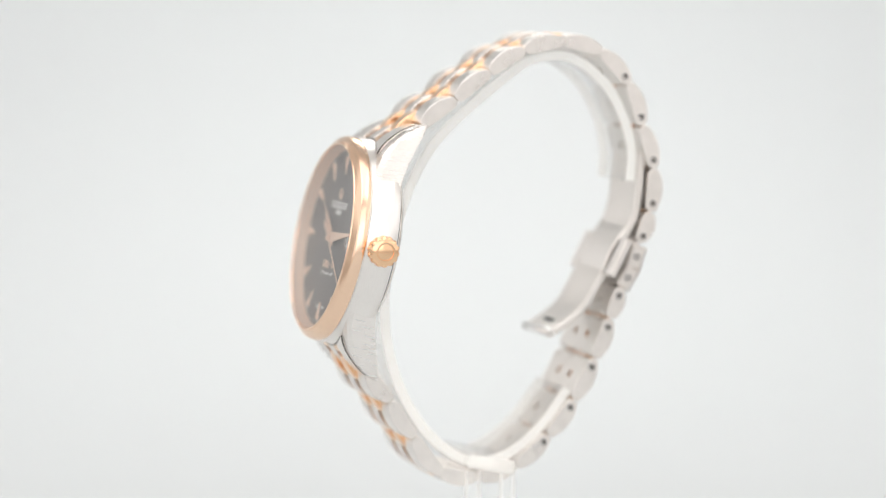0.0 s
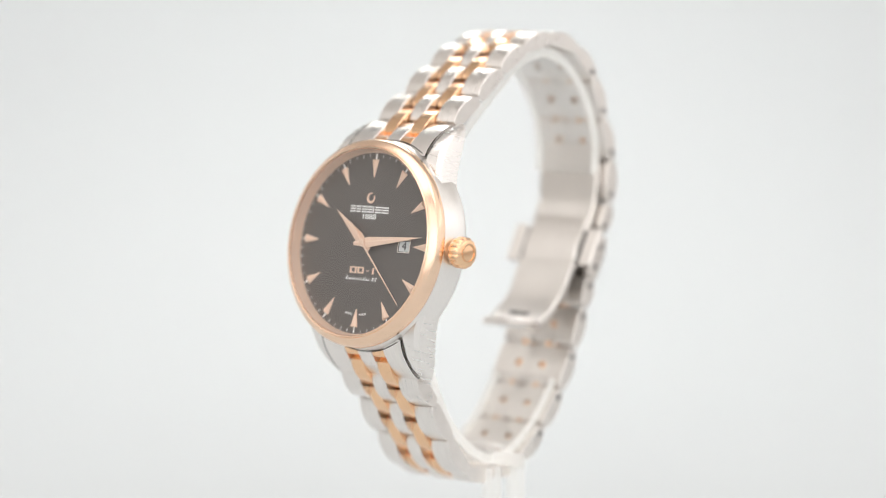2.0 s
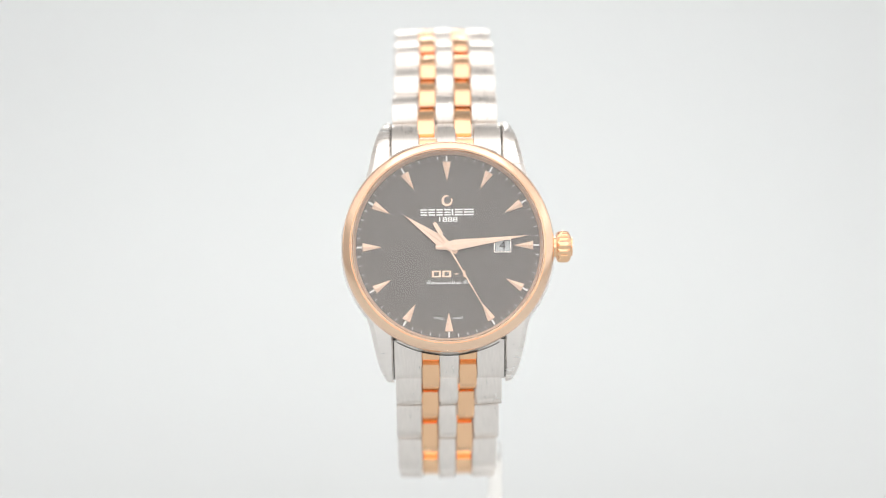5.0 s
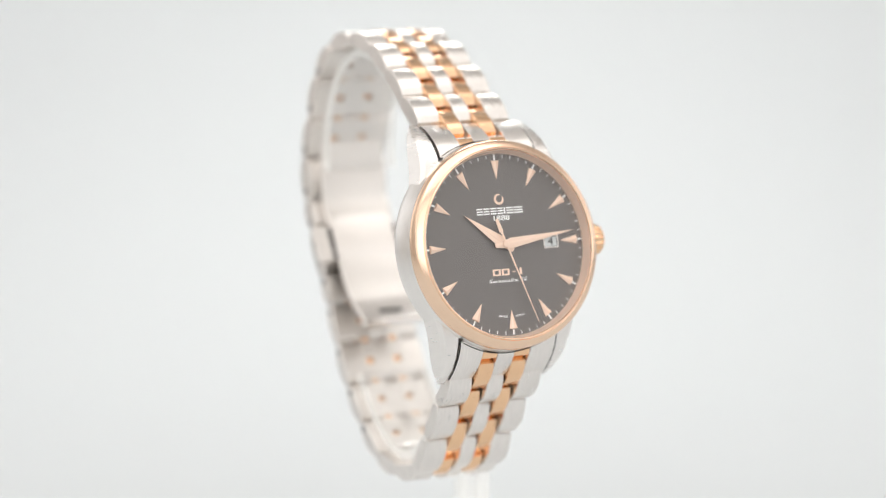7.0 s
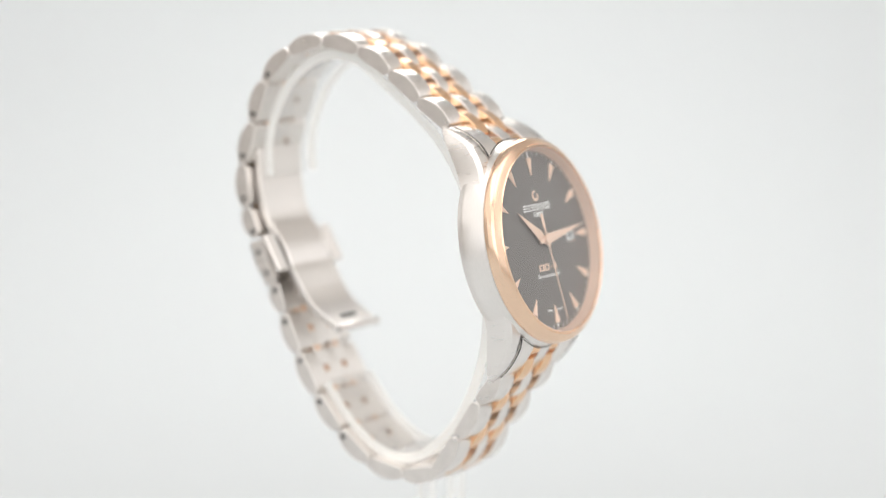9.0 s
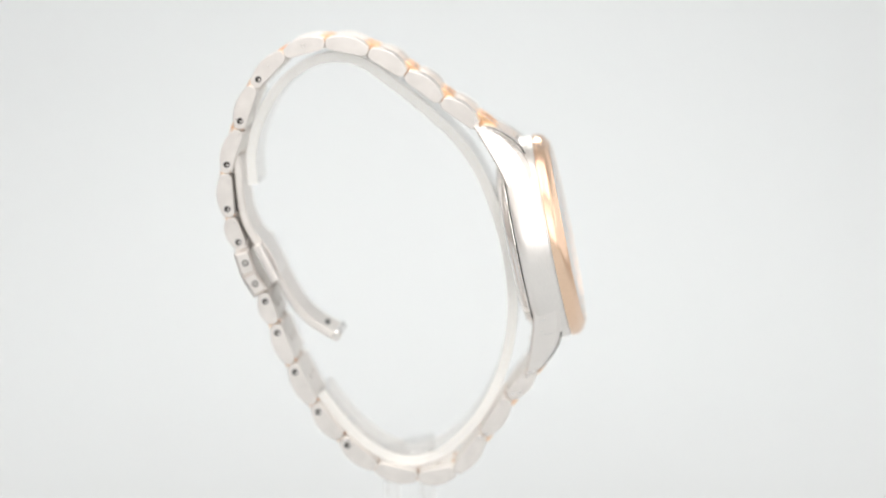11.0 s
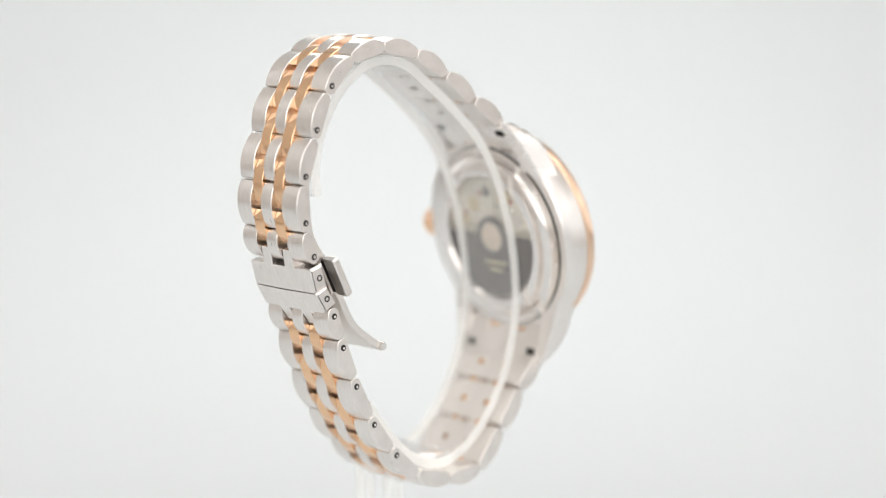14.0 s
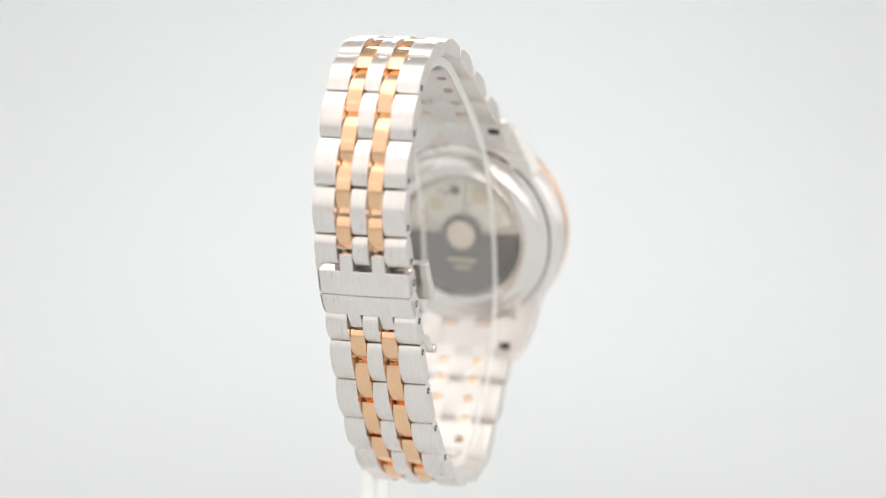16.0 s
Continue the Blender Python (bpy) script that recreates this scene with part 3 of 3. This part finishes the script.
def build_bracelet(watch):
    wide = {10, 11}
    for k in range(len(JOINTS) - 1):
        p, d, length = along(k)
        w = (half_width(k) + half_width(k + 1)) / 2
        if k in wide:
            continue
        if k == 9:
            p, length = p - d * 0.27, length - 0.55
        prof = link_profile(length)
        c = middle(k + 0.5)
        link_ob = matt_inside(part("link", link_slab(prof, p, d, c - w * 0.175, c + w * 0.175, w, c), STEEL, watch, "brushed steel bracelet link"), d)
        for s in (-1, 1):
            x0, x1 = sorted((c + s * w * 0.515, c + s * w))
            matt_inside(part("outer_link", link_slab(prof, p, d, x0, x1, w, c, 0.11), STEEL, link_ob), d)
            # Steel plate on the inside, pierced over the gold links.
            x0, x1 = sorted((c + s * w * 0.18, c + s * w * 0.51))
            h = length / 2
            bm = bmesh.new()
            for a, b in ((-h + 0.6, -0.7), (0.7, h - 0.6)):
                slab(place([(a, -THICK - 0.02), (b, -THICK - 0.02), (b, -0.5), (a, -0.5)], p, d), x0 - 0.1, x1 + 0.1, 0.03, bm)
            for xa, xb in ((x0 - 0.1, x0 + 0.7), (x1 - 0.7, x1 + 0.1)):
                slab(place([(-h + 0.06, -THICK - 0.01), (h - 0.06, -THICK - 0.01), (h - 0.02, -1.0), (-h + 0.02, -1.0)], p, d), xa, xb, 0.03, bm)
            part("inner_plate", bm, SATIN, link_ob, "pierced steel inside of the link")
        # Pin ends towards the clasp.
        if 5 <= k <= 16 and k not in wide:
            f = 1 - 1.75 / length if k < 10 else 1.75 / length
            q, dd, _ = along(k, f)
            out = Vector((dd.y, -dd.x)) * -1
            q = q - out * 0.1
            for s in (-1, 1):
                # A flat dark disc paints the shade inside the pin's hole.
                bm = lathe([(0.05, -0.03), (0.05, 0.035), (0.6, 0.035), (0.6, -0.03), (0.05, -0.03)], 20)
                bm.transform(Matrix.Translation((c + s * w, q.x, q.y)) @ pose(0, 0, 0, 0, 90 * s, 0))
                part("pin_hole_shade", bm, DARK, link_ob)
                bm = lathe([(0, 0.06), (0.24, 0.055), (0.3, 0.0)], 16)
                bm.transform(Matrix.Translation((c + s * w, q.x - 0.12, q.y + 0.16)) @ pose(0, 0, 0, 0, 90 * s, 0))
                part("pin", bm, POLISH, link_ob)
    # Gold links lie half a step off.
    for k in range(-1, len(JOINTS) - 1):
        if k in (9, 10, 11):
            continue
        if k == -1:
            a, b = Vector((21.1, -6.0)), along(0)[0]
        elif k == len(JOINTS) - 2:
            a, b = along(k)[0], Vector((-20.9, -5.3))
        else:
            a, b = along(k)[0], along(k + 1)[0]
        if k == 8:
            b = a.lerp(b, 0.86)
        if k == 12:
            a = a.lerp(b, 0.1)
        d, length = (b - a).normalized(), (b - a).length
        corner = Vector(JOINTS[k + 1])
        mid = a.lerp(b, 0.5).lerp(corner, 0.42)
        w = half_width(max(0, k + 1))
        prof = gold_profile(length)
        for s in (-1, 1):
            c = middle(k + 1)
            x0, x1 = sorted((c + s * w * 0.185, c + s * w * 0.505))
            part("gold_link", link_slab(prof, mid, d, x0, x1, w, c, 0.12), GOLD, watch, "polished rose gold bracelet link")
    # End pieces between the horns; a narrow dark strip paints the gap's shade round them.
    for s in (1, -1):
        top = [(17.2, -2.05), (18.6, -2.55), (20.0, -3.45), (21.4, -4.75), (22.6, -6.1), (23.5, -7.4), (24.1, -8.6)]
        low = [(23.6, -10.2), (22.0, -9.6), (19.0, -7.6), (17.2, -6.6)]
        poly = [(s * y, z) for y, z in top + low]
        w = 10.3
        end = part("end_link", slab(poly, -w * 0.175, w * 0.175, 0.1), STEEL, watch, "brushed steel end link between the lugs")
        bm = bmesh.new()

        def height(y):
            for (ya, za), (yb, zb) in zip(top, top[1:]):
                if ya <= y <= yb:
                    return za + (zb - za) * (y - ya) / (yb - ya) + 0.05
            return top[-1][1]
        rows = []
        for i in range(25):
            x = -10.2 + 20.4 * i / 24
            rows.append([(x, math.sqrt(r * r - x * x)) for r in (19.92, 20.08)])
        sides = [[[(q * 10.28, 17.3 + 6.6 * i / 12), (q * 10.40, 17.3 + 6.6 * i / 12)] for i in range(13)] for q in (-1, 1)]
        for line in (rows, *sides):
            made = [[bm.verts.new((x, s * y, height(y) - dz)) for dz in (0, 0.25) for x, y in pair] for pair in line]
            for a, b in zip(made, made[1:]):
                for i, j in ((0, 1), (1, 3), (3, 2), (2, 0)):
                    bm.faces.new((a[i], a[j], b[j], b[i]))
        part("gap_shade", bm, DARK, end, "narrow dark strip painted for the shade in the gap")
        for q in (-1, 1):
            x0, x1 = sorted((q * w * 0.5, q * w))
            part("end_link_side", slab(poly, x0, x1, 0.1), STEEL, end)
            x0, x1 = sorted((q * w * 0.18, q * w * 0.495))
            short = [(17.2, -2.1), (18.6, -2.6), (20.0, -3.55), (20.7, -4.2), (20.7, -6.6), (17.2, -6.6)]
            part("gold_insert", slab([(s * y, z) for y, z in short], x0, x1, 0.08), GOLD, end)
            under = [(19.0, -6.7), (21.2, -6.7), (24.0, -9.2), (23.4, -10.1), (22.0, -9.52), (19.0, -7.52)]
            # Flat dark patch painted in place of a shaded slot.
            bm = box(q * 8.6 - 1.1, q * 8.6 + 1.1, -0.65, 0.65, -0.05, 0.05, 0.1)
            bm.transform(Matrix.Translation((0, s * 22.0, -9.6)) @ pose(0, 0, 0, s * -25, 0, 0))
            part("end_slot_shade", bm, DARK, end, "dark patch painted for the slot under the end link")
            part("end_bar", slab([(s * y, z) for y, z in under], x0, x1, 0.05), STEEL, end)


ASIDE = Matrix.Translation((-0.75 * MM, 0, 0))


def build_clasp(watch):
    # Two wide blocks that meet at the middle of the butterfly clasp.
    for k, sgn in ((10, -1), (11, 1)):
        p, d, length = along(k)
        w, c = half_width(k) + 0.05, middle(k)
        h = length / 2 - 0.02
        flat = [(sgn * a, b) for a, b in ((-h, -1.45), (h, -1.45), (h, 1.58), (h - 0.12, 1.7), (-h - 0.1, 1.7), (-h - 0.17, 1.63))]
        blk = part("clasp_block", link_slab(flat, p, d, c - w, c + w, w + 1.5, c, 0.45), STEEL, watch, "wide brushed steel clasp block")
        for s in (-1, 1):
            x0, x1 = sorted((c + s * w * 0.2, c + s * w * 0.49))
            h = length / 2
            fing = [(-1.0, -0.9), (h + 3.2, -0.9), (h + 3.2, 1.5), (h + 3.1, 1.6), (h, 1.9), (-1.0, 1.92)]
            fing = [(sgn * a, b) for a, b in fing]
            part("clasp_finger", slab(place(fing, p, d), x0, x1, 0.12), STEEL, blk)
            # Flat dark ring, painted for the hole's shade.
            bm = lathe([(0.34, -0.03), (0.34, 0.035), (0.62, 0.035), (0.62, -0.03), (0.34, -0.03)], 20)
            bm.transform(Matrix.Translation((c + s * w, p.x, p.y)) @ pose(0, 0, 0, 0, 90 * s, 0))
            part("pin_hole_shade", bm, DARK, blk)
    # Folding blades inside the bracelet.
    upper = smooth_path([(27.6, -56.2), (24.0, -56.5), (20.3, -57.0), (15.5, -57.2), (12.0, -56.35), (10.25, -55.75)], 6)
    blade = part("clasp_blade", ribbon(upper, 1.5, lambda s: 7.0), SATIN, watch, "curved satin steel folding clasp blade", space=ASIDE)
    lower = smooth_path([(10.3, -55.72), (5.0, -54.0), (1.5, -52.6), (-2.0, -51.5), (-5.2, -49.9), (-8.0, -47.4), (-10.2, -44.9)], 6)
    tail = part("clasp_tongue", ribbon(lower, 1.4, lambda s: 7.0 - 0.3 * min(1, max(0, (s - 0.35) * 4))), SATIN, watch, "open satin steel tongue of the clasp", space=ASIDE)
    bm = lathe([(0, -7.2), (0.75, -7.2), (0.85, -7.0), (0.85, 7.0), (0.75, 7.2), (0, 7.2)], 20)
    bm.transform(Matrix.Translation((0, -10.2, -44.7)) @ pose(0, 0, 0, 0, 90, 0))
    part("tongue_bar", bm, POLISH, tail, space=ASIDE)
    part("tongue_slot", ribbon([Vector((-7.6, -46.85)), Vector((-8.3, -46.2))], 0.2, lambda s: 2.6, 0.05), DARK, tail, space=ASIDE)
    # Cover plate between the push buttons.
    a, b = Vector((10.6, -56.0)), Vector((2.75, -53.75))
    cover = [(-3.2, 0.5), (-3.2, -0.25), (-2.6, -0.7), (0.0, -1.2), (2.4, -1.5), (4.1, -1.6), (5.8, -1.5), (7.6, -1.2), (8.05, -0.8), (8.05, 0.6)]
    part("clasp_cover", slab(place(cover, a, (b - a).normalized()), -0.75 - 6.95, -0.75 + 6.95, 0.3), STEEL, watch, "bowed steel cover of the clasp")
    # Push buttons on both sides.
    for s in (-1, 1):
        a, b = Vector((10.3, -55.9)), Vector((2.75, -53.75))
        d = (b - a).normalized()
        poly = [(0.1, -1.1), (7.6, -1.1), (7.85, -0.7), (7.85, 0.1), (7.6, 0.35), (0.15, 0.35), (0, 0.2), (0, -0.7)]
        x0, x1 = sorted((-0.75 + s * 7.75, -0.75 + s * 11.1))
        but = part("push_button", slab(place(poly, a, d), x0, x1, 0.3), STEEL, watch, "brushed steel clasp push button")
        # The neck is coloured dark to paint the shade in the slit.
        x0, x1 = sorted((-0.75 + s * 6.6, -0.75 + s * 8.0))
        neck = [(0.5, -0.9), (7.2, -0.9), (7.2, 0.25), (0.5, 0.25)]
        part("shaded_button_neck", slab(place(neck, a, d), x0, x1, 0.05), DARK, but)
    return blade


def build_watch():
    watch = tagged(new("wrist_watch"), "steel and rose gold wrist watch clasped round a clear stand", "wrist watch")
    watch.matrix_basis = REST
    build_case(watch)
    build_dial(watch)
    second = build_hands(watch)
    build_bracelet(watch)
    build_clasp(watch)
    return watch, second


# ---- the stand ----
RING = [(21.6, -54.2), (27.0, -53.4), (32.5, -50.9), (38.2, -46.2), (41.6, -40.5), (42.4, -34.8), (40.3, -29.2), (36.0, -24.9), (28.5, -18.6), (21.0, -13.6),
        (12.0, -10.6), (0.0, -9.35), (-12.0, -10.6), (-22.0, -14.4), (-30.5, -20.8), (-35.6, -28.2), (-36.9, -34.5), (-34.4, -40.4), (-28.6, -45.6), (-20.2, -49.9)]


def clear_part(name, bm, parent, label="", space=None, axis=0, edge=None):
    """An acrylic part whose sides across the given axis are sawn edges; edge brings a brightened material."""
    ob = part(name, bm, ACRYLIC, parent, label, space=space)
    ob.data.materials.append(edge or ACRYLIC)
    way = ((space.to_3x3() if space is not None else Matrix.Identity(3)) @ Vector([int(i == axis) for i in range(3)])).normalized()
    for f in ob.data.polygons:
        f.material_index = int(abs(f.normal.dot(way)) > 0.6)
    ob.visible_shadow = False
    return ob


def build_stand():
    stand = tagged(new("watch_stand"), "clear acrylic open-ring watch stand on two slim posts", "watch stand")
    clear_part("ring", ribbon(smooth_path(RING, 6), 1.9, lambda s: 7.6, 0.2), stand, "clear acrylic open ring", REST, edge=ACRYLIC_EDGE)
    clear_part("arm", box(-7.2, 10.2, -38.1, -35.2, -41.5, -31.8, 0.4), stand, "clear acrylic arm under the ring", REST, edge=ACRYLIC_HAZE)
    # The post goes straight down from the arm's end to the foot.
    low = REST @ (Vector((8.9, -36.7, -36.7)) * MM)
    turn = Matrix.Translation((low.x / MM, low.y / MM, 0)) @ pose(0, 0, 0, 0, 0, -7.4)
    for y in (-3.5, 3.5):
        bm = box(-1.35, 1.35, y - 1.4, y + 1.4, 2.0, low.z / MM - 1.2, 0.3)
        bm.transform(turn)
        clear_part("post", bm, stand, "clear acrylic post", axis=1, edge=ACRYLIC_HAZE)
    bm = box(-22, 3, -9, 9, 0.0, 2.4, 0.5)
    bm.transform(turn)
    clear_part("foot", bm, stand, "clear acrylic foot plate")
    return stand


build_sweep()
build_unseen_room()
watch, second_hand = build_watch()
stand = build_stand()


def motions():
    walk(watch, [(0.5 * i, turned(a) @ REST) for i, a in enumerate(TURN)])
    walk(stand, [(0.5 * i, turned(a)) for i, a in enumerate(TURN)])
    walk(second_hand, [(t, pose(0, 0, 0, 0, 0, -(123.6 + 5.38 * t))) for t in range(0, 17, 4)])


motions()
